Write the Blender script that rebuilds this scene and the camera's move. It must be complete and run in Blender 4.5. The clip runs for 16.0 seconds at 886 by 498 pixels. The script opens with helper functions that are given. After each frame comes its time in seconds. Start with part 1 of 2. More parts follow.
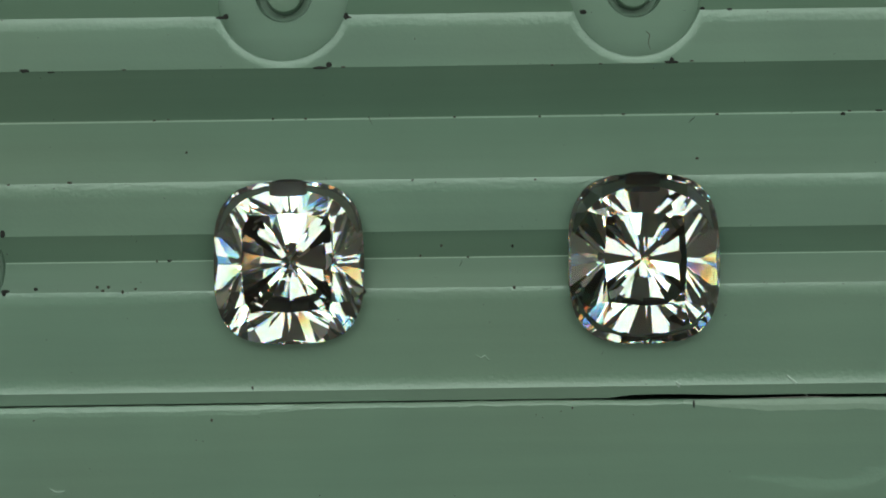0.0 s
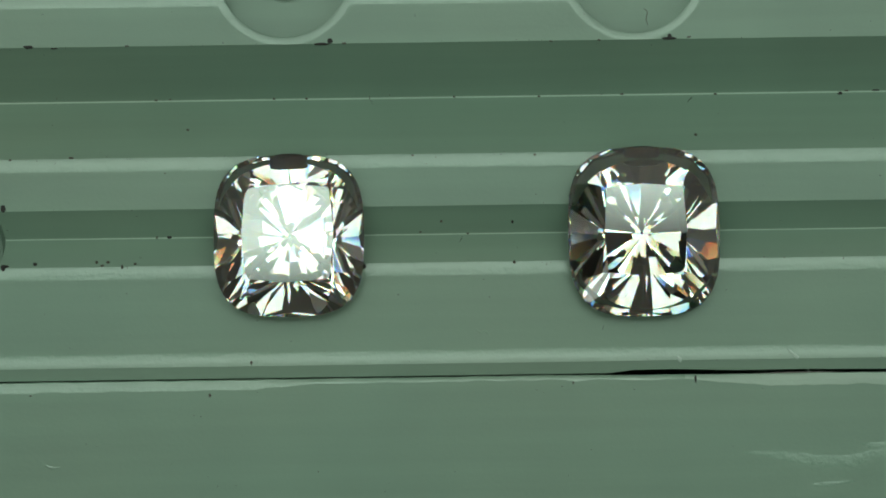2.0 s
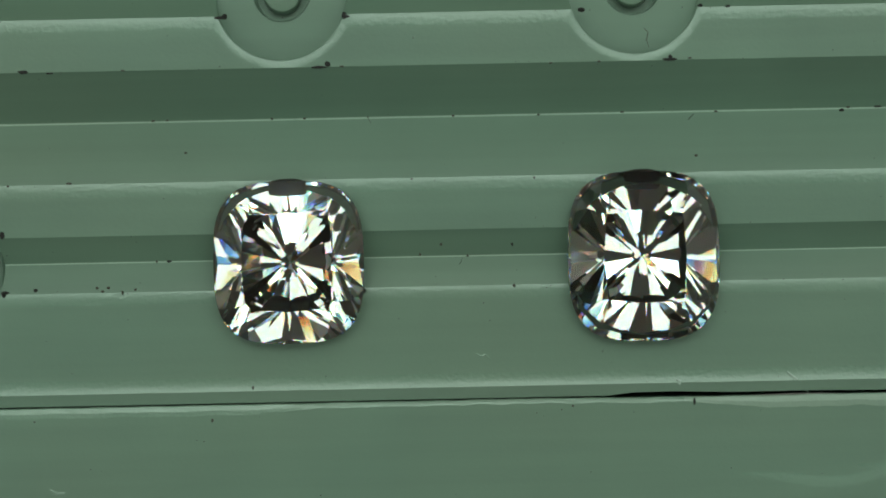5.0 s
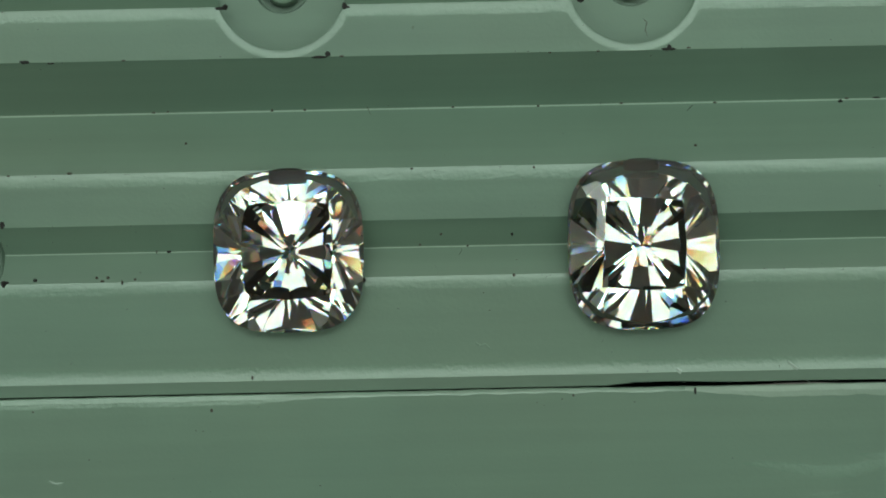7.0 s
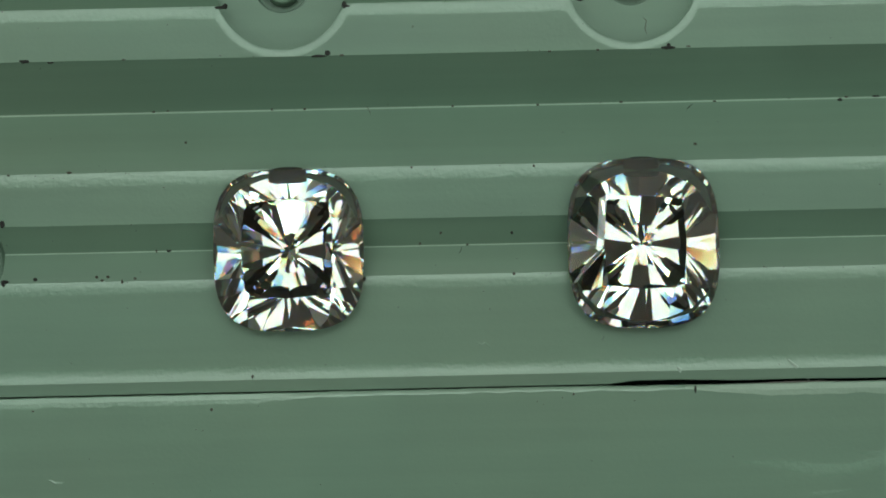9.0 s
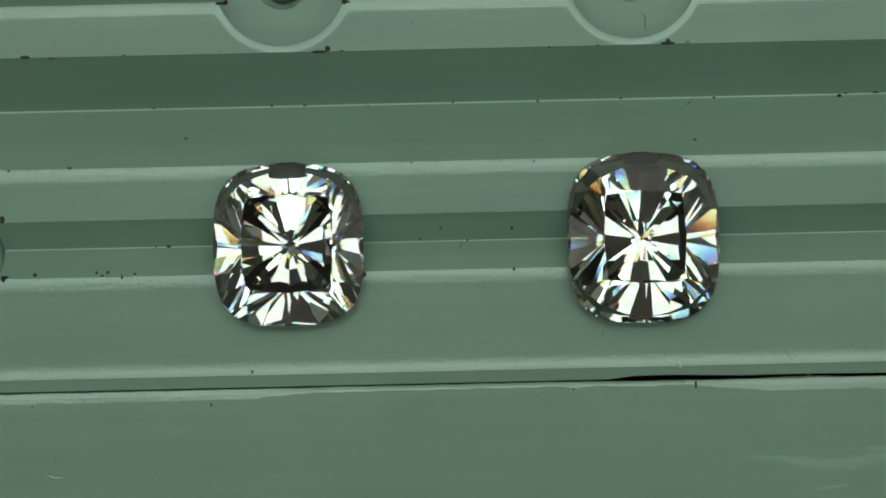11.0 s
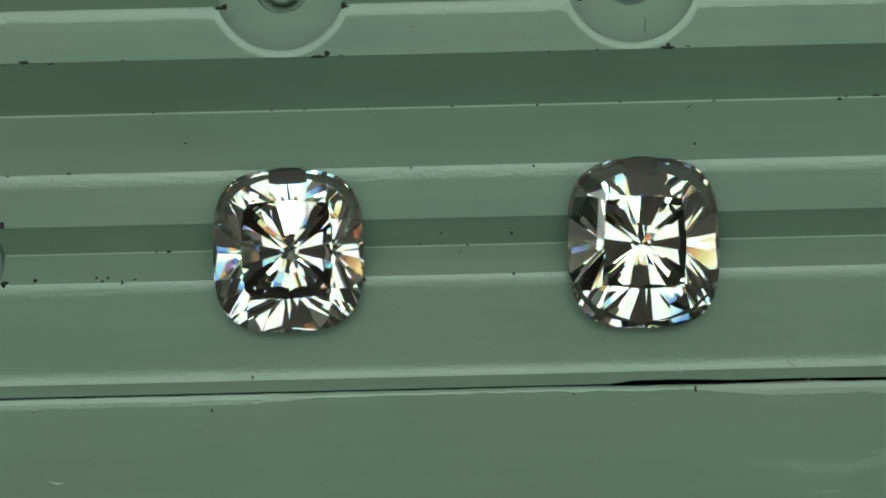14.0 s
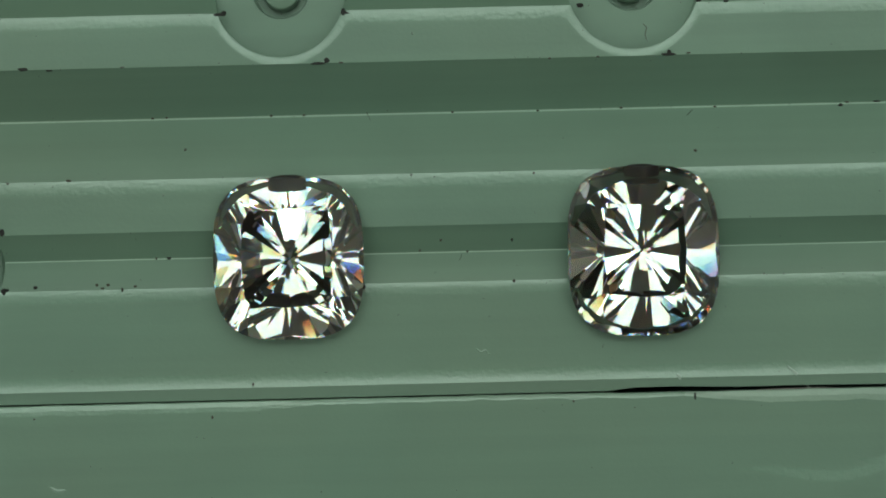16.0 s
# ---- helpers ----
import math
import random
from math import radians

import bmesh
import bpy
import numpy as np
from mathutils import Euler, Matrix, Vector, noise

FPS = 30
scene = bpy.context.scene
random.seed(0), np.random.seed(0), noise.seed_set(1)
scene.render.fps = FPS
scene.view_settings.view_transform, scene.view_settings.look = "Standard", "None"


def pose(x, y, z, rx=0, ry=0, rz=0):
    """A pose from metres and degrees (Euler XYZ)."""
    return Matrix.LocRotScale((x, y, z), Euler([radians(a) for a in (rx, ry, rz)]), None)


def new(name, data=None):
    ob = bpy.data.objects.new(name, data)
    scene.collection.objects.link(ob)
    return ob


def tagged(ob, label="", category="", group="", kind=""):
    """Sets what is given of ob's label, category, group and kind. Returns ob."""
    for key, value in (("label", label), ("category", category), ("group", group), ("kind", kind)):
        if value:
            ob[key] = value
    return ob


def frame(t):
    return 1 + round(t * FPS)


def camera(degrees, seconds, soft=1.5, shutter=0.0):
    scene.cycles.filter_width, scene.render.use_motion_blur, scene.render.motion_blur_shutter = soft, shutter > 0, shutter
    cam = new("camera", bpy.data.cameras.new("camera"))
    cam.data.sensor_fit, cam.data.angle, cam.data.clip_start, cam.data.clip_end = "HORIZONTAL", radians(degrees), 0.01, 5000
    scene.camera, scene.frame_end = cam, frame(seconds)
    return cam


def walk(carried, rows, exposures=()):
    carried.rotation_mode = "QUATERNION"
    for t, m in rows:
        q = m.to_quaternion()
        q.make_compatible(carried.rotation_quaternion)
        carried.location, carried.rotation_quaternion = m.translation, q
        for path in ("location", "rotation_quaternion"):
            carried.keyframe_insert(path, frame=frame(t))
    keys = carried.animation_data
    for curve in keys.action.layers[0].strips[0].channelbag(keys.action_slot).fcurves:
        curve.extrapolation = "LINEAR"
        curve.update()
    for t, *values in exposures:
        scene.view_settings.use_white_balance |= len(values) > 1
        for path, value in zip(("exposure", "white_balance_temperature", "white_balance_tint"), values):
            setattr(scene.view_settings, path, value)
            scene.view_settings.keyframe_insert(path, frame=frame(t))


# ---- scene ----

# All lengths below are worked in millimetres and turned into metres by MM.
MM = 0.001
SCALE = 37.9          # picture points to a millimetre on the tray's upper flats
DIST = 97.3           # eye above the upper flats, mm
cam = camera(24.0, 16.0, soft=1.8)
walk(cam, [(0.0, pose(0, 0, DIST * MM)), (16.0, pose(0, 0, DIST * MM))])

# ---- world and light ----
world = bpy.data.worlds.new("world")
world.use_nodes = True
world.node_tree.nodes["Background"].inputs["Color"].default_value = (0.9, 1.0, 0.95, 1)
world.node_tree.nodes["Background"].inputs["Strength"].default_value = 0.02
scene.world = world
scene.view_settings.exposure = 0.0
PANEL_GLOW, FILL_GLOW = 4.0, 1.54   # glow of the wide ceiling panel and of the added small square lights


# ---- materials ----
def material(name):
    m = bpy.data.materials.new(name)
    m.use_nodes = True
    nt = m.node_tree
    return m, nt, nt.nodes["Principled BSDF"]


def link(nt, a, b):
    nt.links.new(a, b)


def noise_node(nt, scale, detail=4.0, stretch=None):
    tc = nt.nodes.new("ShaderNodeTexCoord")
    n = nt.nodes.new("ShaderNodeTexNoise")
    n.inputs["Scale"].default_value = scale
    n.inputs["Detail"].default_value = detail
    if stretch:
        mp = nt.nodes.new("ShaderNodeMapping")
        mp.inputs["Scale"].default_value = stretch
        link(nt, tc.outputs["Object"], mp.inputs["Vector"])
        link(nt, mp.outputs["Vector"], n.inputs["Vector"])
    else:
        link(nt, tc.outputs["Object"], n.inputs["Vector"])
    return n


def ramp(nt, fac, stops):
    r = nt.nodes.new("ShaderNodeValToRGB")
    el = r.color_ramp.elements
    while len(el) < len(stops):
        el.new(0.5)
    for e, (p, c) in zip(el, stops):
        e.position, e.color = p, (*c, 1)
    link(nt, fac, r.inputs["Fac"])
    return r


def mix(nt, fac, a, b, how="MIX"):
    n = nt.nodes.new("ShaderNodeMix")
    n.data_type, n.blend_type = "RGBA", how
    if isinstance(fac, float):
        n.inputs[0].default_value = fac
    else:
        link(nt, fac, n.inputs[0])
    link(nt, a, n.inputs[6])
    link(nt, b, n.inputs[7])
    return n.outputs[2]


def plastic(name, base, rough=0.38, grain=0.5, gloss=0.5, pits=5200, pit_d=0.00004):
    """Moulded plastic: cloudy tone, faint drawn streaks along x, pebbled surface."""
    m, nt, bsdf = material(name)
    lo = tuple(c * 0.95 for c in base)
    hi = tuple(c * 1.05 for c in base)
    cloud = ramp(nt, noise_node(nt, 160, 5).outputs["Fac"], [(0.3, lo), (0.7, hi)])
    warm = (base[0] * 1.18, base[1] * 0.97, base[2] * 0.93)
    stain = ramp(nt, noise_node(nt, 75, 3, (0.5, 1, 1)).outputs["Fac"], [(0.45, (0, 0, 0)), (0.75, (0.40, 0.40, 0.40))])
    tint = nt.nodes.new("ShaderNodeRGB")
    tint.outputs[0].default_value = (*warm, 1)
    col = mix(nt, stain.outputs["Color"], cloud.outputs["Color"], tint.outputs[0])
    streak = ramp(nt, noise_node(nt, 900, 3, (0.04, 1, 1)).outputs["Fac"], [(0.35, (0.95, 0.95, 0.95)), (0.65, (1.04, 1.04, 1.04))])
    col = mix(nt, 1.0, col, streak.outputs["Color"], "MULTIPLY")
    link(nt, col, bsdf.inputs["Base Color"])
    bsdf.inputs["Roughness"].default_value = rough
    bsdf.inputs["Specular IOR Level"].default_value = gloss
    bump = nt.nodes.new("ShaderNodeBump")
    bump.inputs["Strength"].default_value = grain
    bump.inputs["Distance"].default_value = pit_d
    link(nt, noise_node(nt, pits, 3).outputs["Fac"], bump.inputs["Height"])
    link(nt, bump.outputs["Normal"], bsdf.inputs["Normal"])
    return m


def plain(name, base, rough=0.6, scale=800, spread=0.25, bump_d=0.00003):
    m, nt, bsdf = material(name)
    r = ramp(nt, noise_node(nt, scale, 5).outputs["Fac"],
             [(0.3, tuple(c * (1 - spread) for c in base)), (0.7, tuple(min(1, c * (1 + spread)) for c in base))])
    link(nt, r.outputs["Color"], bsdf.inputs["Base Color"])
    bsdf.inputs["Roughness"].default_value = rough
    bump = nt.nodes.new("ShaderNodeBump")
    bump.inputs["Strength"].default_value = 0.5
    bump.inputs["Distance"].default_value = bump_d
    link(nt, noise_node(nt, scale * 3, 4).outputs["Fac"], bump.inputs["Height"])
    link(nt, bump.outputs["Normal"], bsdf.inputs["Normal"])
    return m


def diamond_glass(name):
    """Clear stone with the fire of a high, colour-dependent index."""
    m = bpy.data.materials.new(name)
    m.use_nodes = True
    nt = m.node_tree
    nt.nodes.remove(nt.nodes["Principled BSDF"])
    last = None
    for ior, col in ((2.405, (0.56, 0.26, 0.14, 1)), (2.42, (0.28, 0.48, 0.28, 1)), (2.440, (0.15, 0.25, 0.57, 1))):
        g = nt.nodes.new("ShaderNodeBsdfGlass")
        g.inputs["IOR"].default_value = ior
        g.inputs["Roughness"].default_value = 0.0
        g.inputs["Color"].default_value = col
        if last is None:
            last = g.outputs[0]
        else:
            a = nt.nodes.new("ShaderNodeAddShader")
            link(nt, last, a.inputs[0])
            link(nt, g.outputs[0], a.inputs[1])
            last = a.outputs[0]
    link(nt, last, nt.nodes["Material Output"].inputs["Surface"])
    return m


def glow(name, colour, strength, edge=0.0, edge_y=0.0):
    """A lit diffuser; with edge its glow fades over that many metres from its side at edge_y."""
    m, nt, bsdf = material(name)
    bsdf.inputs["Base Color"].default_value = (0.8, 0.8, 0.8, 1)
    bsdf.inputs["Emission Color"].default_value = (*colour, 1)
    bsdf.inputs["Emission Strength"].default_value = strength
    if edge:
        tc = nt.nodes.new("ShaderNodeTexCoord")
        xyz = nt.nodes.new("ShaderNodeSeparateXYZ")
        link(nt, tc.outputs["Object"], xyz.inputs["Vector"])
        fade = nt.nodes.new("ShaderNodeMapRange")
        fade.inputs["From Min"].default_value, fade.inputs["From Max"].default_value = edge_y, edge_y + edge
        fade.inputs["To Min"].default_value, fade.inputs["To Max"].default_value = 0.15 * strength, strength
        link(nt, xyz.outputs["Y"], fade.inputs["Value"])
        link(nt, fade.outputs["Result"], bsdf.inputs["Emission Strength"])
    m.cycles.emission_sampling = "FRONT"
    return m


GREEN = plastic("green_plastic", (0.117, 0.188, 0.138), 0.37, 0.15)
EDGE = plastic("rubbed_green_plastic", (0.150, 0.232, 0.176), 0.24, 0.38, 0.70, 4200, 0.00005)
GREEN_WORN = plastic("worn_pale_plastic", (0.185, 0.262, 0.205), 0.30, 0.6, 0.6, 2600)
# paler than the tray: scuffing plus the lips' bright catch of light, as colour
LIP = plastic("scuffed_highlight_plastic", (0.28, 0.37, 0.30), 0.35)
GRIME_AND_CORNERS = plain("black_grime_and_corners", (0.012, 0.011, 0.010), 0.8, 3000)
GRIME_BROWN = plain("brown_grime", (0.05, 0.042, 0.032), 0.8, 3000)
DUST = plain("grey_dust", (0.13, 0.12, 0.11), 0.9, 2600, 0.5)
SCRATCH = plain("pale_scratch", (0.27, 0.34, 0.29), 0.5, 3000)
PUTTY = plain("dark_putty", (0.020, 0.016, 0.015), 0.55, 2500)
STONE = diamond_glass("diamond")
WALL = plain("room_paint", (0.50, 0.465, 0.43), 0.8, 6, 0.06, 0.001)
DESK = plain("desk_laminate", (0.16, 0.15, 0.14), 0.5, 30, 0.15, 0.0003)
CARPET = plain("floor_carpet", (0.12, 0.12, 0.12), 0.9, 60, 0.2, 0.002)
HOUSING = plain("lamp_enamel", (0.45, 0.45, 0.44), 0.4, 40, 0.05, 0.0002)
DIFFUSER = glow("panel_diffuser", (0.79, 1.0, 0.86), PANEL_GLOW, 0.05, -0.3)
FILL = glow("fill_diffuser", (0.88, 1.0, 0.90), FILL_GLOW)


# ---- helpers for building ----
def mesh_of(name, bm, mat):
    me = bpy.data.meshes.new(name)
    bm.normal_update()
    bm.to_mesh(me)
    bm.free()
    me.materials.append(mat)
    return me


def thing(name, bm, mat, m=None):
    ob = new(name, mesh_of(name, bm, mat))
    if m is not None:
        ob.matrix_basis = m
    return ob


def part(name, bm, mat, parent, label="", m=None):
    ob = thing(name, bm, mat, m)
    ob.parent = parent
    if label:
        ob["label"] = label
    return ob


def box(lo, hi, bevel=0.0, seg=2):
    bm = bmesh.new()
    bmesh.ops.create_cube(bm, size=1)
    for v in bm.verts:
        v.co = Vector([l + (h - l) * (c + 0.5) for l, h, c in zip(lo, hi, v.co)])
    if bevel:
        bmesh.ops.bevel(bm, geom=bm.edges[:], offset=bevel, segments=seg, affect="EDGES", profile=0.5)
    return bm


def prism(profile, x0, x1):
    """A closed outline of (y, z) drawn out along x; mm."""
    bm = bmesh.new()
    a = [bm.verts.new((x0 * MM, y * MM, z * MM)) for y, z in profile]
    b = [bm.verts.new((x1 * MM, y * MM, z * MM)) for y, z in profile]
    n = len(profile)
    for i in range(n):
        bm.faces.new((a[i], a[(i + 1) % n], b[(i + 1) % n], b[i]))
    bm.faces.new(a[::-1])
    bm.faces.new(b)
    bmesh.ops.recalc_face_normals(bm, faces=bm.faces)
    return bm


def turned(rings, n=96):
    """A closed turned solid from (radius, z) rings; mm."""
    bm = bmesh.new()
    loops = [[bm.verts.new((r * MM * math.cos(2 * math.pi * i / n), r * MM * math.sin(2 * math.pi * i / n), z * MM)) for i in range(n)] for r, z in rings]
    for p, q in zip(loops, loops[1:]):
        for i in range(n):
            bm.faces.new((p[i], p[(i + 1) % n], q[(i + 1) % n], q[i]))
    bm.faces.new(loops[0][::-1])
    bm.faces.new(loops[-1])
    bmesh.ops.recalc_face_normals(bm, faces=bm.faces)
    return bm


def at(px, py, z=0.0):
    """Tray place in mm of a point of the upright view, at height z."""
    k = (1 - z / DIST) / SCALE
    return (px - 784) * k, (441 - py) * k


# ---- the tray's rocking ----
ROLL0 = 0.80
PIVOT_Z = -12.1
PIVOT_X, PIVOT_Y = -3.0, -2.5
# height of a mark on the tray in the view, every tenth of a second, first stretch
MARK_A = [119.4, 118, 104, 86, 80, 95, 113, 124, 118, 98, 84, 78, 82, 99, 107, 121, 123, 103, 86, 78, 72, 81, 104, 116, 124, 119, 102, 85, 76, 79,
          105, 119, 122, 110, 89, 72, 67, 66, 69, 87, 101, 118, 127, 113, 91, 80, 78, 95]
MARK_GAP_1 = [(4.95, 121), (5.3, 82), (5.65, 122), (6.05, 80), (6.45, 121)]
MARK_B = [87, 80, 98, 115, 124, 113, 96, 81, 80, 83, 87, 88, 100, 117, 116, 95, 81, 81, 104, 118]
MARK_GAP_2 = [(8.8, 121), (9.15, 82), (9.5, 121), (9.85, 80), (10.2, 120), (10.5, 86)]
MARK_C = [114, 104, 87, 81, 94, 111, 119, 106, 89, 81, 89, 106, 118, 125, 111, 98, 104, 119, 130, 124, 108, 97, 101, 117, 123, 113, 99, 92, 105,
          121, 128, 115, 96.5, 92, 96, 112, 124, 123, 119, 107, 105, 105, 105.7, 107, 108, 112, 112, 112, 113, 113, 113, 112, 110]
MARKS = ([(i / 10, y) for i, y in enumerate(MARK_A)] + MARK_GAP_1 + [(6.8 + i / 10, y) for i, y in enumerate(MARK_B)]
         + MARK_GAP_2 + [(10.8 + i / 10, y) for i, y in enumerate(MARK_C)])
TURNS = [(0, 0), (2.0, 0.02), (2.5, 0.25), (3.5, 0.25), (4.5, 0.35), (7.0, 0.40), (8.0, 0.45), (11.0, 0.48), (11.5, 0.57), (16.0, 0.57)]
DEG_PER_POINT = 6.0 / 48.0


def rock(t, mark):
    tilt = (mark - 119.4) * DEG_PER_POINT
    roll = float(np.interp(t, [a for a, _ in TURNS], [b for _, b in TURNS]))
    p = Matrix.Translation((PIVOT_X * MM, PIVOT_Y * MM, PIVOT_Z * MM))
    q = Matrix.Translation((0, 0, PIVOT_Z * MM))
    return p @ pose(0, 0, 0, 0, 0, roll) @ p.inverted() @ q @ pose(0, 0, 0, tilt) @ q.inverted() @ pose(0, 0, 0, 0, 0, ROLL0)


# ---- room, desk, lamp ----
def room():
    w, d, lo, hi, k = 2.6, 2.6, -0.765, 1.78, 0.1
    tagged(thing("floor", box((-w - k, -d - k, lo - k), (w + k, d + k, lo)), CARPET), "dark grey carpeted floor under the desk", "floor", kind="structure")
    tagged(thing("ceiling", box((-w - k, -d - k, hi), (w + k, d + k, hi + k)), WALL), "dull grey painted ceiling of a dim room", "ceiling", kind="structure")
    for nm, a, b in (("wall_north", (-w, d, lo), (w, d + k, hi)), ("wall_south", (-w, -d - k, lo), (w, -d, hi)),
                     ("wall_east", (w, -d - k, lo), (w + k, d + k, hi)), ("wall_west", (-w - k, -d - k, lo), (-w, d + k, hi))):
        tagged(thing(nm, box(a, b), WALL), "dull grey painted wall of a dim room", "wall", kind="structure")


def desk():
    top = -0.0145
    ob = tagged(new("desk"), "dark grey laminate desk under the tray", "desk")
    ob.matrix_basis = pose(0, 0.15, -0.765)
    h = top + 0.765
    part("desktop", box((-0.7, -0.4, h - 0.03), (0.7, 0.4, h), 0.003), DESK, ob)
    for x in (-0.62, 0.62):
        for y in (-0.34, 0.34):
            part("leg", box((x - 0.025, y - 0.025, 0), (x + 0.025, y + 0.025, h - 0.03), 0.003), DESK, ob)


def offscreen_light(x, y, w, d, mat, label):
    ob = tagged(new("offscreen_light"), label, "lamp", "ceiling lights")
    ob.matrix_basis = pose(x, y, 1.78)
    part("housing", box((-w / 2 - 0.02, -d / 2 - 0.02, -0.05), (w / 2 + 0.02, d / 2 + 0.02, 0), 0.004), HOUSING, ob)
    pane = part("diffuser", box((-w / 2, -d / 2, -0.056), (w / 2, d / 2, -0.0505)), HOUSING, ob, "glowing milky diffuser")
    pane.data.materials.append(mat)
    for p in pane.data.polygons:
        p.material_index = int(p.normal.z < -0.5)


def lamps():
    """One wide panel close by, and staggered rows of small square lights over the rest of the room, unseen and added to
    brighten facets and tray.
    """
    offscreen_light(0.0, 0.620, 1.3, 0.6, DIFFUSER, "wide pale ceiling panel with a glowing diffuser")
    for k, (y, first, count, step) in enumerate(((1.15, -2.25, 9, 0.56), (1.62, -2.0, 8, 0.56), (2.10, -2.25, 9, 0.56), (0.45, -2.2, 3, 0.56), (0.45, 1.08, 3, 0.56), (-0.15, -1.9, 3, 0.56), (-0.15, 0.78, 3, 0.56),
                                                 (-0.75, -2.0, 8, 0.56), (-1.35, -1.7, 5, 0.85))):
        for i in range(count):
            offscreen_light(first + i * step, y, 0.46, 0.437, FILL, "unseen small square light added to brighten the diamond facets")


# ---- the tray ----
Z_FLAT1, Z_B, Z_FLAT2, Z_D, Z_FLAT3, Z_BAR = 0.0, -2.0, -0.5, -1.4, -0.7, -0.62
BOTTOM = -10.5


def cut(ob, cutters):
    """Bake the cutters out of ob's mesh, and remove the cutters."""
    for c in cutters:
        mod = ob.modifiers.new("cut", "BOOLEAN")
        mod.operation, mod.solver, mod.object = "DIFFERENCE", "EXACT", c
    bpy.context.view_layer.update()
    me = bpy.data.meshes.new_from_object(ob.evaluated_get(bpy.context.evaluated_depsgraph_get()))
    ob.modifiers.clear()
    ob.data = me
    for c in cutters:
        bpy.data.objects.remove(c)
    return ob


def y_at(py, z=0.0):
    return at(784, py, z)[1]


def tray():
    root = tagged(new("stone_tray"), "scuffed green plastic sorting tray with ridges and round pockets", "tray")
    # corners as (y, z)
    corners = [(30, BOTTOM), (30, -1.5), (y_at(-150), -1.5), (y_at(-150, 0) - 1.5, -3.0)]
    shoulders = []

    def shoulder(y, z, wide, lean=8.0):
        """A rubbed shoulder that rounds from a leaning brow at y into the flat at height z."""
        n, drop, pts = 7, 0.0, []
        for k in range(n):
            pts.append((y - wide * (n - k) / n, z - drop))
            drop += wide / n * math.tan(radians(lean * ((k + 1) / n) ** 2.5))
        pts.append((y, z - drop))
        shoulders.append((y - wide, y + 0.02))
        corners.extend(reversed(pts))

    def rise(y0, z0, y1, z1, power):
        """A hollow or bowed slope between two corners, both left out."""
        for k in range(1, 14):
            u = k / 14
            corners.append((y0 + (y1 - y0) * u, z0 + (z1 - z0) * (1 - (1 - u) ** power)))

    shoulder(y_at(24), Z_FLAT1, 0.68)
    corners += [(y_at(117), Z_FLAT1)]
    rise(y_at(117), Z_FLAT1, y_at(207, Z_B), Z_B, 1.08)
    corners += [(y_at(207, Z_B), Z_B), (y_at(207, Z_B) - 0.09, Z_B + 0.06)]
    rise(y_at(207, Z_B) - 0.09, Z_B + 0.06, y_at(316, Z_FLAT2), Z_FLAT2 - 0.04, 1.08)
    shoulder(y_at(316, Z_FLAT2), Z_FLAT2, 0.74)
    corners += [(y_at(409, Z_FLAT2), Z_FLAT2)]
    rise(y_at(409, Z_FLAT2), Z_FLAT2, y_at(455, Z_D), Z_D, 1.08)
    corners += [(y_at(455, Z_D), Z_D), (y_at(455, Z_D) - 0.06, Z_D + 0.048)]
    rise(y_at(455, Z_D) - 0.06, Z_D + 0.048, y_at(509, Z_FLAT3), Z_FLAT3 - 0.04, 1.10)
    shoulder(y_at(509, Z_FLAT3), Z_FLAT3, 0.70)
    # the flat sweeps up into a low ridge before the front edge
    y0, y1 = y_at(664, Z_FLAT3), y_at(688, Z_FLAT3)
    for k in range(9):
        u = k / 8
        corners.append((y0 + (y1 - y0) * u, Z_FLAT3 + 0.068 * u ** 2.4))
    shoulders.append((y1 - 0.02, y0))
    corners += [(y_at(708.5, -0.78), -0.78), (y_at(710, -1.4), -1.4), (y_at(710, -1.4), BOTTOM)]
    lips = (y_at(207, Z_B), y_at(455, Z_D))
    block = part("grooved_block", prism(corners, -48, 48), GREEN, root)
    block.data.materials.append(EDGE)
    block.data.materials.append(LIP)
    cutters, rims = [], []
    for px in (-122, 505, 1132, 1759):
        x, y = at(px, -16 + 4, 0)
        rims.append((x, y))
        flare = [(3.07, -0.060), (3.10, -0.036), (3.17, -0.024), (3.25, -0.0135), (3.34, -0.0055), (3.43, -0.001), (3.52, 0.002)]
        cutters.append(thing("cutter", turned([(3.07, -1.05)] + flare + [(3.52, 3)]), GREEN, pose(x * MM, y * MM, 0)))
        cutters.append(thing("cutter", turned([(1.24, -2.0), (1.30, -1.2), (1.38, -1.0), (1.38, 0)]), GREEN, pose(x * MM, (y + 0.2) * MM, 0)))
    for px in (-117, 511, 1139, 1766):
        x, y = at(px, 467, -0.6)
        cutters.append(thing("cutter", turned([(1.0, -4.6), (2.5, -4.2), (3.22, -2.0), (3.22, 3)]), GREEN, pose(x * MM, y * MM, 0)))
    # the front edge is broken away where the gap opens
    edge_y = y_at(710, -1.4)
    rim = [((px - 784) / SCALE, edge_y + d) for px, d in ((1050, -0.3), (1050, -0.02), (1085, 0.12), (1120, 0.22), (1190, 0.23), (1300, 0.14), (1420, 0.15), (1560, 0.11), (2400, 0.12), (2400, -0.3))]
    bite = bmesh.new()
    low = [bite.verts.new((x * MM, y * MM, -6 * MM)) for x, y in rim]
    high = [bite.verts.new((x * MM, y * MM, 2 * MM)) for x, y in rim]
    bite.faces.new(low[::-1])
    bite.faces.new(high)
    for i in range(len(rim)):
        j = (i + 1) % len(rim)
        bite.faces.new((low[i], low[j], high[j], high[i]))
    bmesh.ops.recalc_face_normals(bite, faces=bite.faces)
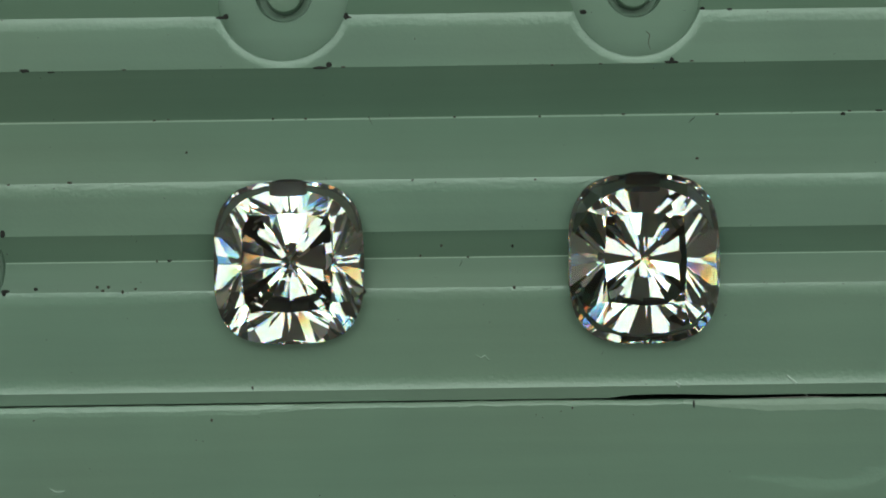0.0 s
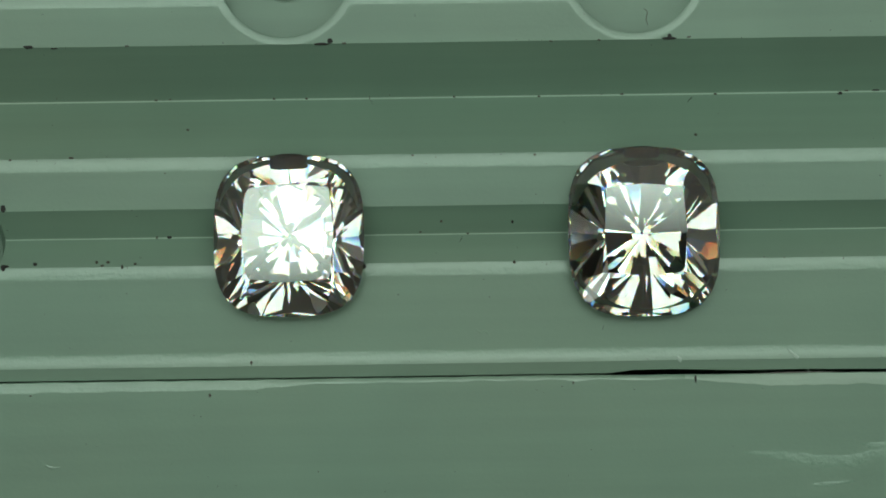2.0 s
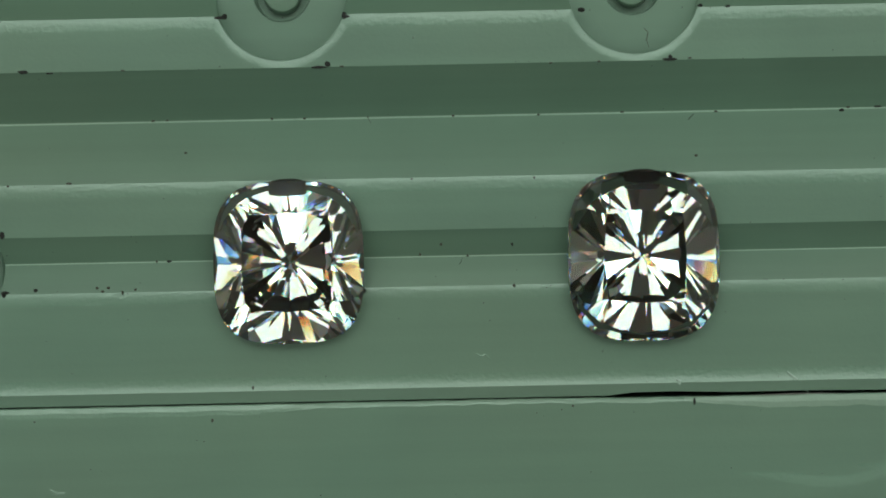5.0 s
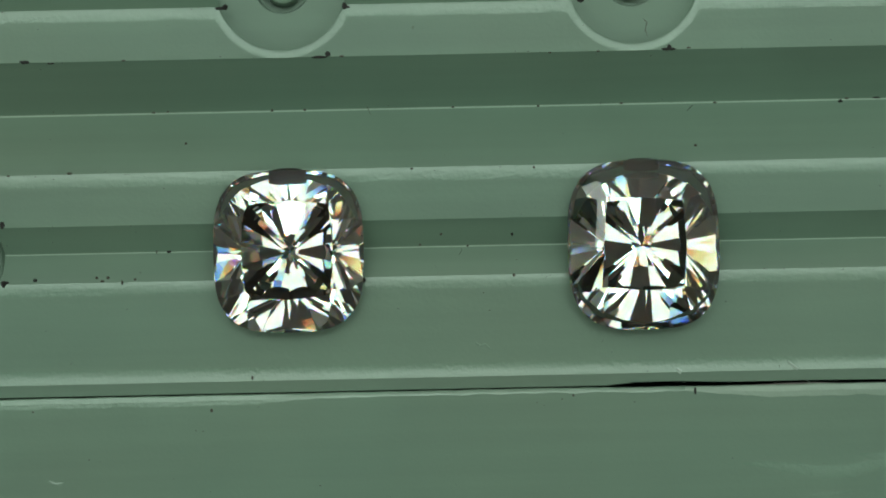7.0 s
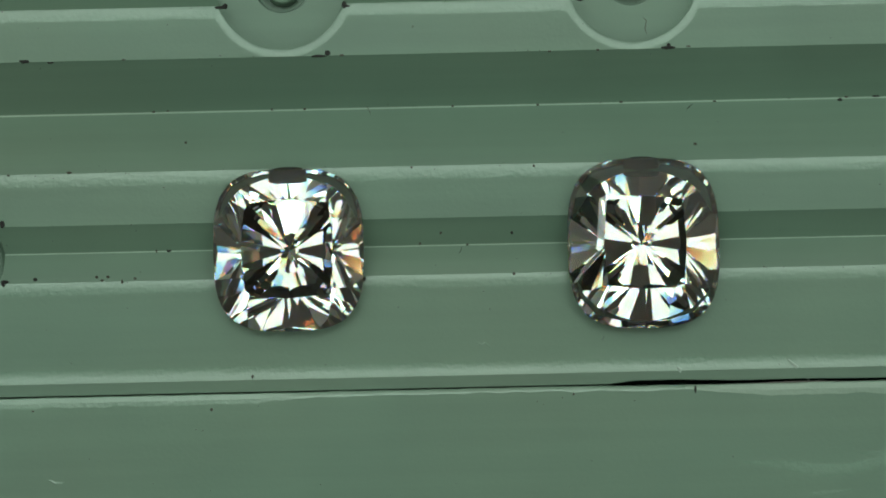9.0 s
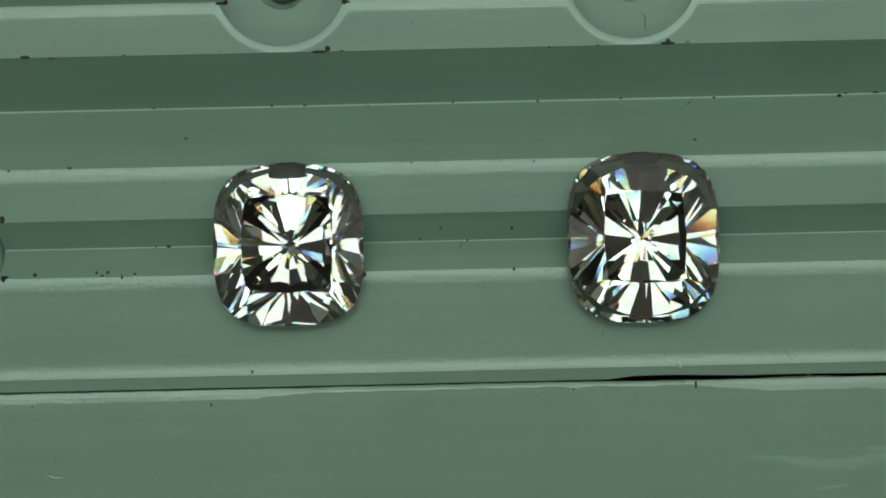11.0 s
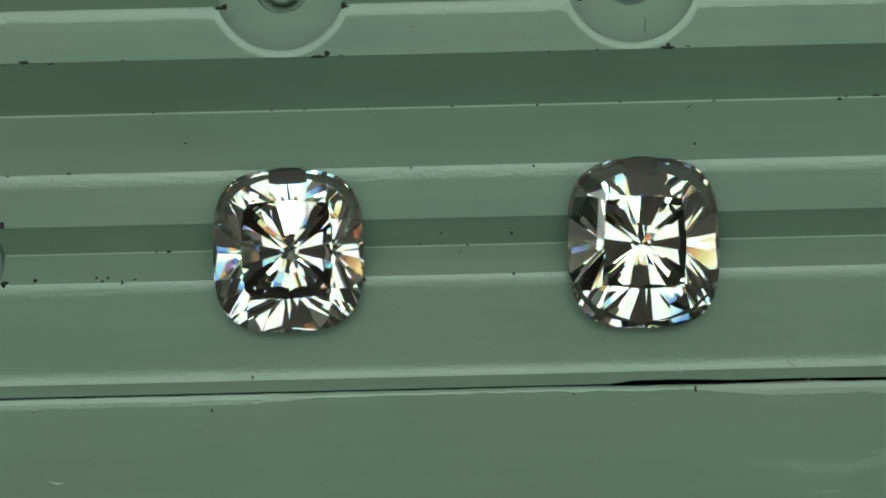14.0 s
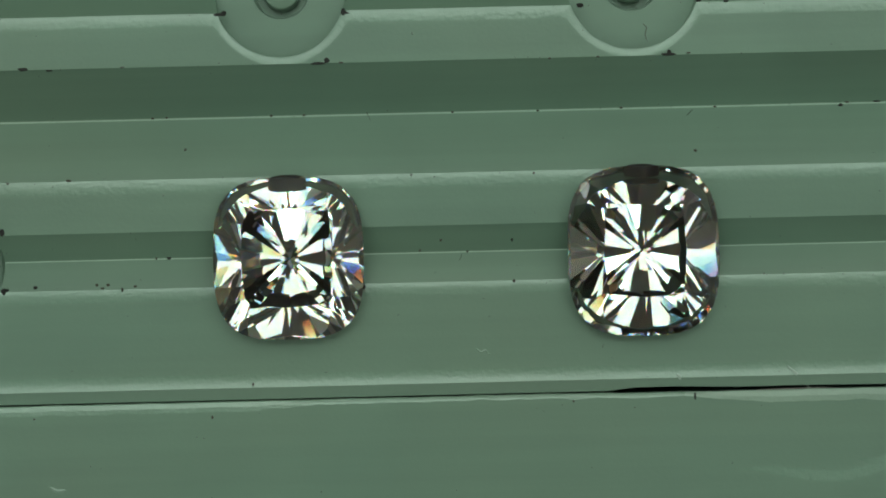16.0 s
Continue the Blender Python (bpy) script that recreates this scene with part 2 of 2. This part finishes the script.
    cutters.append(thing("cutter", bite, GREEN))
    cut(block, cutters)
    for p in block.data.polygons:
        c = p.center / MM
        lean = math.degrees(math.acos(max(-1.0, min(1.0, p.normal.z))))
        band = any(y0 < c.y < y1 for y0, y1 in shoulders) and 0.2 < lean < 60
        ring = any(3.06 < math.hypot(c.x - x, c.y - y) < 3.53 for x, y in rims) and lean < 89 and c.z > -0.3
        wall = any(abs(math.hypot(c.x - x, c.y - y) - 3.07) < 0.05 for x, y in rims)
        # narrow strip at each groove foot, its highlight line held in LIP's colour
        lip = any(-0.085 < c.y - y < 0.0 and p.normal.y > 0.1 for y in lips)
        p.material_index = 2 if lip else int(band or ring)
        p.use_smooth = wall and lean > 80 and c.z < -0.15
    for x, y in rims:
        part("peg", turned([(0.90, -2.05), (0.87, -1.45), (0.80, -1.33), (0.5, -1.3), (0.1, -1.3)], 40), GREEN, root, m=pose(x * MM, (y + 0.2) * MM, 0))
    # the bar that closes the tray's front, with a thin dark gap before it that opens to one side
    bar = bmesh.new()
    yb0 = y_at(711.6, Z_BAR)
    sections = []
    for i in range(241):
        x = -48 + 96 * i / 240
        px = 784 + x * SCALE
        open_ = max(0.0, min(1.0, (px - 1055) / 70)) * 0.05
        jag = 0.025 * noise.noise((x * 0.9, 0.3, 0)) + 0.012 * noise.noise((x * 4.3, 2.3, 0))
        y = yb0 - open_ - jag
        worn = (0.18 + 0.26 * max(0.0, min(1.0, (560 - px) / 120)) + 0.34 * max(0.0, min(1.0, (px - 1210) / 150))
                + 0.10 * noise.noise((x * 0.9, 4.1, 0)) + 0.05 * noise.noise((x * 3.1, 1.1, 0)))
        sections.append([bar.verts.new((x * MM, q * MM, z * MM)) for q, z in
                         ((y, BOTTOM), (y, Z_BAR - 0.10), (y - 0.05, Z_BAR - 0.055), (y - 0.05 - worn * 0.5, Z_BAR - 0.015), (y - 0.05 - worn, Z_BAR), (-30, Z_BAR), (-30, BOTTOM))])
    for p, q in zip(sections, sections[1:]):
        for i in range(7):
            bar.faces.new((p[i], p[(i + 1) % 7], q[(i + 1) % 7], q[i]))
    bar.faces.new(sections[0])
    bar.faces.new(sections[-1][::-1])
    bmesh.ops.recalc_face_normals(bar, faces=bar.faces)
    ob = part("front_bar", bar, GREEN, root, "flat green plastic bar with a worn pale edge")
    ob.data.materials.append(GREEN_WORN)
    ob.data.materials.append(EDGE)
    for p in ob.data.polygons:
        c = p.center / MM
        if p.normal.z > 0.2 and c.y > yb0 - 1.0 and len(p.vertices) == 4 and abs(p.normal.y) > 0.012:
            p.material_index = 1 if c.x > 11.0 else 2
    return root


# ---- the stones ----
def gem_planes(a, b, power, cut_, seed):
    """The facets of a cushion brilliant as (normal, distance) pairs; half widths a and b in mm."""
    rnd = random.Random(seed)
    m = power / (power - 1)
    g, depth = 0.05, cut_["depth"]
    planes = []

    def vec(x, y, z):
        return np.array((x, y, z), float)

    def unit(v):
        return v / np.linalg.norm(v)

    def reach(f):
        return (abs(a * math.cos(f)) ** m + abs(b * math.sin(f)) ** m) ** (1 / m)

    def facing(u):
        """Compass direction in which the outline faces at parameter u (degrees, mains at 0, 45, 90...)."""
        c, s = math.cos(radians(u)), math.sin(radians(u))
        x, y = (0.0 if abs(q) < 1e-9 else math.copysign(abs(q) ** (2 / m) / r, q) for q, r in ((c, a), (s, b)))
        return math.atan2(y, x)

    def flat(f):
        return vec(math.cos(f), math.sin(f), 0)

    def add(n, p, loose=0.0):
        n = unit(n + vec(rnd.uniform(-1, 1), rnd.uniform(-1, 1), 0) * radians(loose))
        planes.append((n, float(n @ p)))

    def lean(f, z0, p):
        """Normal and a point of the plane that rests on the outline's tangent facing f, at height z0, and passes through p."""
        d = flat(f)
        run, fall = reach(f) - d @ p, p[2] - z0
        return unit(d * abs(fall) + vec(0, 0, 1 if fall > 0 else -1) * run), p

    def meet(p, q, z):
        """Where two facet planes cross at height z."""
        (n1, c1), (n2, c2) = p, q
        x, y = np.linalg.solve([n1[:2], n2[:2]], [n1 @ c1 - n1[2] * z, n2 @ c2 - n2[2] * z])
        return vec(x, y, z)

    for i in range(48):
        f = facing(360 * (i + 0.5) / 48)
        add(flat(f), flat(f) * reach(f))
    # crown: table, eight bezels, eight stars, sixteen halves, a narrow brow along the girdle
    top = g + cut_["crown"]
    add(vec(0, 0, 1), vec(0, 0, top))
    tips, bezels = [], []
    for i in range(8):
        kx, ky = round(math.cos(radians(45 * i))), round(math.sin(radians(45 * i)))
        k = cut_["table"] if i % 2 == 0 else cut_["table_corner"]
        tips.append(vec(kx * k * a, ky * k * b, top))
        bezels.append(lean(facing(45 * i), g + cut_["rise"], tips[-1]))
        add(*bezels[-1])
    for i in range(8):
        j = (i + 1) % 8
        s = meet(bezels[i], bezels[j], g + (top - g) * cut_["star"])
        n = np.cross(tips[j] - tips[i], s - tips[i])
        add(n if n[2] > 0 else -n, s)
        for u in (11.25, 33.75):
            add(*lean(facing(45 * i + u), g + 0.4 * cut_["rise"], s), 0.6)
    # the lower end of each bezel is split down its middle
    for i in (0, 2, 4, 6):
        n, p = bezels[i]
        f = facing(45 * i)
        up = cut_["snap"]
        mid = flat(f) * (reach(f) * up + (flat(f) @ p) * (1 - up))
        mid[2] = (n @ p - n @ mid) / n[2]
        for u in (-cut_["snap_at"], cut_["snap_at"]):
            add(*lean(facing(45 * i + u), g, mid), 0.5)
    for i in range(32):
        f = facing(360 * (i + 0.5) / 32)
        rise = 0.4 * math.tan(radians(cut_["brow"] + rnd.uniform(-2, 2)))
        add(*lean(f, g, flat(f) * (reach(f) - 0.4) + vec(0, 0, g + rise)))
    # pavilion: eight mains to the point, the lower halves, and short steep facets along the girdle
    tip = vec(0, 0, -depth)
    mains = []
    for i in range(8):
        f, k = facing(45 * i), radians(cut_["main"] if i % 2 == 0 else cut_["main_corner"])
        mains.append((flat(f) * math.sin(k) - vec(0, 0, math.cos(k)), tip))
        add(*mains[-1], cut_["loose"])
    for i in range(8):
        low = meet(mains[i], mains[(i + 1) % 8], -depth * cut_["low"])
        pair = [lean(facing(45 * i + u), -cut_["skirt"], low) for u in (cut_["half"], 45 - cut_["half"])]
        for n, p in pair:
            add(n, p, cut_["loose"])
        # a short facet splits the ridge between the two halves
        add(*lean(facing(45 * i + 22.5), -cut_["skirt"] * cut_["third"], meet(*pair, -depth * cut_["split"])), cut_["loose"])
    for count, shift, steep in ((16, 0.0, cut_["row"]), (32, 0.5, cut_["row"] + 3)):
        for i in range(count):
            f = facing(360 * (i + shift) / count)
            fall = math.tan(radians(steep + rnd.uniform(-0.7, 0.7)))
            add(*lean(f, -g, flat(f) * (reach(f) - 1.0) - vec(0, 0, g + fall)))
    add(vec(0, 0, -1), vec(0, 0, 0.05 - depth))
    return planes


def diamond(a, b, power, cut_, seed):
    """A cushion brilliant, each facet clipped from its plane by all the others."""
    planes = gem_planes(a, b, power, cut_, seed)
    ns, ds = np.array([n for n, _ in planes]), np.array([d for _, d in planes])
    bm = bmesh.new()
    for i, (n, d) in enumerate(planes):
        if any(ns[j] @ n > 1 - 1e-9 and abs(ds[j] - d) < 1e-6 for j in range(i)):
            continue
        side = np.cross(n, (0, 0, 1) if abs(n[2]) < 0.9 else (1, 0, 0))
        side /= np.linalg.norm(side)
        up = np.cross(n, side)
        poly = [n * d + 9 * (x * side + y * up) for x, y in ((-1, -1), (1, -1), (1, 1), (-1, 1))]
        for j in range(len(planes)):
            if j == i or ns[j] @ n > 1 - 1e-9:
                continue
            out, gaps = [], [float(ns[j] @ p - ds[j]) for p in poly]
            for k in range(len(poly)):
                p, q, gp, gq = poly[k - 1], poly[k], gaps[k - 1], gaps[k]
                if (gp > 0) != (gq > 0):
                    out.append(p + (q - p) * (gp / (gp - gq)))
                if gq <= 0:
                    out.append(q)
            poly = out
            if len(poly) < 3:
                break
        if len(poly) > 2:
            bm.faces.new([bm.verts.new(p * MM) for p in poly])
    bmesh.ops.remove_doubles(bm, verts=bm.verts, dist=2e-7)
    bmesh.ops.recalc_face_normals(bm, faces=bm.faces)
    bm.normal_update()
    return bm


def stone_part(bm, keep):
    """The facets whose upward slope lies in the span keep."""
    b = bm.copy()
    out = [f for f in b.faces if not keep[0] < f.normal.z <= keep[1]]
    bmesh.ops.delete(b, geom=out, context="FACES")
    return b


def putty(seed, w, d, h):
    """A small pinched dab of dark putty."""
    bm = bmesh.new()
    bmesh.ops.create_icosphere(bm, subdivisions=3, radius=1)
    for v in bm.verts:
        k = 1 + 0.25 * noise.noise(v.co * 1.7 + Vector((seed, 0, 0))) + 0.1 * noise.noise(v.co * 5 + Vector((0, seed, 0)))
        v.co = Vector((max(-1, min(1, v.co.x * 1.5)) * w * MM, max(-1, min(1, v.co.y * 1.25)) * d * MM, v.co.z * h * MM)) * (0.85 + 0.15 * k)
    for f in bm.faces:
        f.smooth = True
    return bm


GIRDLE_Z = 0.12
STONES = []
CUT_A = dict(crown=1.1, rise=0.037, brow=39.478, star=0.581, depth=3.461, main=39.417, main_corner=38.616, low=0.921,
             skirt=0.128, half=11.935, third=0.495, split=0.615, row=50.093, loose=0.141, table_corner=0.557, snap=0.584, snap_at=8.473, table=0.61)
CUT_B = dict(crown=0.956, rise=0.015, brow=41.496, star=0.68, depth=3.772, main=41.511, main_corner=40.671, low=0.917,
             skirt=0.179, half=10.345, third=0.42, split=0.435, row=55.801, loose=0.084, table_corner=0.497, snap=0.378, snap_at=8.406, table=0.545)


def stones():
    for px, py, a, b, power, cut_, seed, tilt, lean, turn, label in (
            (511.5, 465.5, 3.50, 3.78, 3.2, CUT_A, 369, 0.0, 0.0, 0.0, "clear cushion-cut diamond with a squarish outline, face up"),
            (1139.5, 458.0, 3.53, 3.96, 3.15, CUT_B, 719, 0.9, 0.0, 0.0, "clear cushion-cut diamond with a taller outline, face up")):
        x, y = at(px, py, GIRDLE_Z)
        # the rows of pockets run level in the tray's own space
        c, s = math.cos(radians(-ROLL0)), math.sin(radians(-ROLL0))
        x, y = c * x - s * y, s * x + c * y
        base = pose(x * MM, y * MM, GIRDLE_Z * MM, tilt, lean, turn)
        ob = tagged(new("diamond"), label, "gemstone", "diamonds on the tray")
        ob.matrix_basis = base
        bm = diamond(a, b, power, cut_, seed)
        for nm, lo, hi in (("table_facet", 0.9995, 1.1), ("crown", 0.02, 0.9995), ("girdle", -0.02, 0.02), ("pavilion", -1.1, -0.02)):
            part(nm, stone_part(bm, (lo, hi)), STONE, ob)
        bm.free()
        STONES.append((ob, base))
        # the dab sticks to the underside of the stone's edge and shows a little past it
        slope = math.degrees(math.atan(cut_["depth"] / b))
        reach_in = 0.74
        pb = pose(x * MM, (y + b - reach_in) * MM, (GIRDLE_Z - 0.05 - reach_in * math.tan(radians(slope))) * MM, slope) @ pose(0, 0, -0.13 * MM)
        dab = tagged(thing("putty_dab", putty(seed, 0.84 if b < 3.9 else 0.80, 0.92, 0.30), PUTTY, pb), "small black dab of putty under the diamond's edge", "putty", "putty dabs under the diamonds")
        STONES.append((dab, pb))


# ---- dirt, dark pocket corners and scratches on the tray ----
PROFILE = [(-400, -1.4), (-60, -1.4), (26, Z_FLAT1), (117, Z_FLAT1), (207, Z_B), (318, Z_FLAT2), (409, Z_FLAT2), (455, Z_D), (511, Z_FLAT3), (664, Z_FLAT3), (688, Z_FLAT3 + 0.068), (711, -1.2), (716, Z_BAR), (1300, Z_BAR)]


BOW = {117: 1.08, 207: 1.08, 409: 1.08, 455: 1.10}   # how hollow the slope that begins at a row is


def on_tray(px, py):
    """Where a mark lies on the tray's top: x, y, z in mm and the slope's lean in degrees."""
    c, s_ = math.cos(radians(ROLL0)), math.sin(radians(ROLL0))
    qx, qy = px - 784, 441 - py
    lx, ly = c * qx + s_ * qy, -s_ * qx + c * qy
    row = 441 - ly
    z, lean = PROFILE[0][1], 0.0
    for (a, za), (b, zb) in zip(PROFILE, PROFILE[1:]):
        if a <= row < b:
            z = za + (zb - za) * (1 - (1 - (row - a) / (b - a)) ** BOW.get(a, 1.0))
            lean = math.degrees(math.atan2(za - zb, (b - a) / SCALE))
            break
    k = (1 - z / DIST) / SCALE
    return lx * k, ly * k, z, lean


def blob(w, h, seed, thick=0.035, spike=0.35):
    """A low crumb with a ragged edge; w by h in view points."""
    bm = bmesh.new()
    n = 14
    rim, top = [], []
    for i in range(n):
        f = 2 * math.pi * i / n
        k = 1 + spike * noise.noise((math.cos(f) * 1.6 + seed * 3.1, math.sin(f) * 1.6, seed))
        x, y = math.cos(f) * w / 2 / SCALE * k * MM, math.sin(f) * h / 2 / SCALE * k * MM
        rim.append(bm.verts.new((x, y, -0.02 * MM)))
        top.append(bm.verts.new((x * 0.7, y * 0.7, thick * MM)))
    for i in range(n):
        j = (i + 1) % n
        bm.faces.new((rim[i], rim[j], top[j], top[i]))
    bm.faces.new(top)
    bm.faces.new(rim[::-1])
    return bm


def hair(points, width, thick=0.02):
    """A thin raised line through points given in mm on the tray's top."""
    bm = bmesh.new()
    rows = []
    for i, p in enumerate(points):
        a, b = points[max(0, i - 1)], points[min(len(points) - 1, i + 1)]
        side = Vector((a[1] - b[1], b[0] - a[0], 0)).normalized() * width * (0.35 + 0.65 * math.sin(math.pi * (i + 0.5) / len(points)))
        v = Vector(p)
        rows.append([bm.verts.new((v + q) * MM) for q in (side, Vector((0, 0, thick)), -side, Vector((0, 0, -0.03)))])
    for p, q in zip(rows, rows[1:]):
        for i in range(4):
            bm.faces.new((p[i], p[(i + 1) % 4], q[(i + 1) % 4], q[i]))
    bm.faces.new(rows[0][::-1])
    bm.faces.new(rows[-1])
    bmesh.ops.recalc_face_normals(bm, faces=bm.faces)
    for f in bm.faces:
        f.smooth = width > 0.12
    return bm


def scuff(points, width, seed):
    """A broad, barely raised rub mark with ragged edges that sink into the flat; width in mm."""
    bm = bmesh.new()
    rows = []
    for i, p in enumerate(points):
        a, b = points[max(0, i - 1)], points[min(len(points) - 1, i + 1)]
        side = Vector((a[1] - b[1], b[0] - a[0], 0)).normalized()
        taper = math.sin(math.pi * (i + 0.5) / len(points)) ** 0.6
        row = []
        for k in range(7):
            u = k / 3 - 1
            q = Vector(p) + side * u * width * taper * (1 + 0.5 * noise.noise((i * 0.6, seed, math.copysign(1, u))))
            lift = 0.010 * taper * (1 - u * u) * (0.7 + 0.8 * noise.noise((i * 0.45, k * 0.8, seed))) - 0.002
            row.append(bm.verts.new((q + Vector((0, 0, lift))) * MM))
        rows.append(row)
    for p, q in zip(rows, rows[1:]):
        for k in range(6):
            f = bm.faces.new((p[k], q[k], q[k + 1], p[k + 1]))
            f.smooth = True
    return bm


# besides specks, some blobs blacken the corners where the round pockets begin
UPPER = [(43, 126, 19, 6), (90, 128, 13, 4), (219, 124, 8, 3), (566, 120, 26, 5), (582, 115, 11, 10), (607, 119, 9, 3), (1188, 110, 28, 5), (1189, 106, 8, 8),
         (1224, 108, 8, 3), (1063, 113, 7, 3), (977, 115, 6, 3), (392, 32, 20, 5), (400, 30, 9, 10), (612, 29, 8, 11), (617, 31, 10, 4), (1032, 22, 12, 8), (1243, 16, 9, 7), (1291, 17, 10, 4)]
MIDDLE = [(273, 213, 6, 5), (298, 212, 5, 4), (483, 212, 5, 6), (541, 210, 5, 5), (804, 208, 5, 4), (955, 207, 5, 4), (1103, 203, 7, 4), (1269, 203, 7, 4), (1492, 203, 9, 9),
          (1503, 196, 7, 4), (1555, 195, 16, 4), (123, 324, 9, 4), (15, 328, 5, 3), (330, 271, 5, 5), (730, 319, 4, 3), (947, 318, 4, 4), (1234, 281, 6, 5)]
LOWER = [(781, 434, 5, 6), (907, 434, 4, 10), (744, 452, 4, 6), (828, 456, 4, 5), (278, 461, 3, 9), (300, 461, 9, 6), (5, 414, 9, 14), (9, 517, 14, 6), (7, 521, 7, 12),
         (63, 513, 7, 7), (172, 509, 5, 5), (182, 515, 7, 4), (192, 509, 6, 5), (217, 518, 4, 8), (240, 512, 5, 4), (910, 509, 5, 6), (645, 516, 6, 9), (447, 687, 4, 7), (375, 744, 5, 7), (1228, 716, 4, 13), (1013, 722, 4, 4), (60, 745, 5, 3)]


def dirt(root):
    for rows, mat in ((UPPER, GRIME_AND_CORNERS), (MIDDLE, GRIME_AND_CORNERS), (LOWER, GRIME_AND_CORNERS)):
        for i, (px, py, w, h) in enumerate(rows):
            x, y, z, lean = on_tray(px, py)
            small = w * h < 40
            part("speck", blob(w * 1.1, h * 1.1, i + px * 0.01), GRIME_BROWN if small else mat, root, m=pose(x * MM, y * MM, z * MM, -lean, 0, 0))
    lines = (("fibre", GRIME_AND_CORNERS, 0.035, [(1219, 218), (1224, 213), (1230, 207)]), ("fibre", GRIME_BROWN, 0.03, [(652, 206), (655, 214), (659, 221)]),
             ("fibre", GRIME_AND_CORNERS, 0.03, [(813, 471), (817, 465), (818, 457)]), ("scratch", SCRATCH, 0.09, [(1392, 664), (1408, 678), (1424, 692), (1430, 704)]),
             ("scratch", EDGE, 0.05, [(842, 628), (851, 634), (858, 630), (866, 638)]), ("scratch", SCRATCH, 0.10, [(1196, 676), (1202, 682), (1210, 687)]),
             ("scuff", EDGE, 0.34, [(1300, 843), (1350, 846), (1400, 852), (1450, 860), (1500, 858), (1535, 848), (1570, 838), (1610, 846)]), ("scuff", EDGE, 0.16, [(1425, 902), (1460, 899), (1505, 894)]), ("scuff", EDGE, 0.20, [(1515, 828), (1545, 834), (1600, 826)]),
             ("scratch", EDGE, 0.08, [(88, 866), (100, 872), (114, 870)]), ("fibre", GRIME_BROWN, 0.02, [(1143, 55), (1150, 62), (1147, 76), (1151, 88)]))
    for nm, mat, wd, pts in lines:
        fine = []
        for (ax, ay), (bx, by) in zip(pts, pts[1:]):
            fine += [(ax + (bx - ax) * k / 4, ay + (by - ay) * k / 4) for k in range(4)]
        fine.append(pts[-1])
        if nm == "scuff":
            part(nm, scuff([on_tray(*q)[:3] for q in fine], wd, pts[0][0] * 0.01), mat, root)
            continue
        part(nm, hair([on_tray(*q)[:3] for q in fine], wd, 0.012 if mat is EDGE else 0.02), mat, root)
    # pale dust packed into the open end of the gap
    part("gap_dust", hair([on_tray(px, 708 + 1.6 * math.sin(px * 0.021))[:2] + (-0.80,) for px in range(1285, 1660, 15)], 0.12, 0.05), DUST, root, "grey-brown dust in the gap")
    # fine dust, thickest along the ridges
    rnd = random.Random(5)
    bm = bmesh.new()
    for i in range(260):
        px = rnd.uniform(-60, 1630)
        py = rnd.choice((26, 117, 207, 318, 409, 511, 688)) + rnd.gauss(0, 3) if rnd.random() < 0.5 else rnd.uniform(-40, 930)
        x, y, z, lean = on_tray(px, py + (784 - px) * 0.014)
        r = rnd.uniform(0.012, 0.035)
        vs = [bm.verts.new(((x + r * math.cos(a + i) * rnd.uniform(0.6, 1.5)) * MM, (y + r * math.sin(a + i)) * MM, (z + 0.012) * MM)) for a in (0, 1.3, 2.5, 3.8, 5.1)]
        tip = bm.verts.new((x * MM, y * MM, (z + 0.03) * MM))
        low = bm.verts.new((x * MM, y * MM, (z - 0.02) * MM))
        for a in range(5):
            bm.faces.new((vs[a], vs[(a + 1) % 5], tip))
            bm.faces.new((vs[(a + 1) % 5], vs[a], low))
    tagged(part("dust", bm, GRIME_BROWN, root), kind="stuff")


room()
desk()
lamps()
TRAY = tray()
stones()
dirt(TRAY)


def motions():
    path = [(t, rock(t, y)) for t, y in MARKS]
    walk(TRAY, path)
    for ob, base in STONES:
        walk(ob, [(t, m @ base) for t, m in path])


motions()
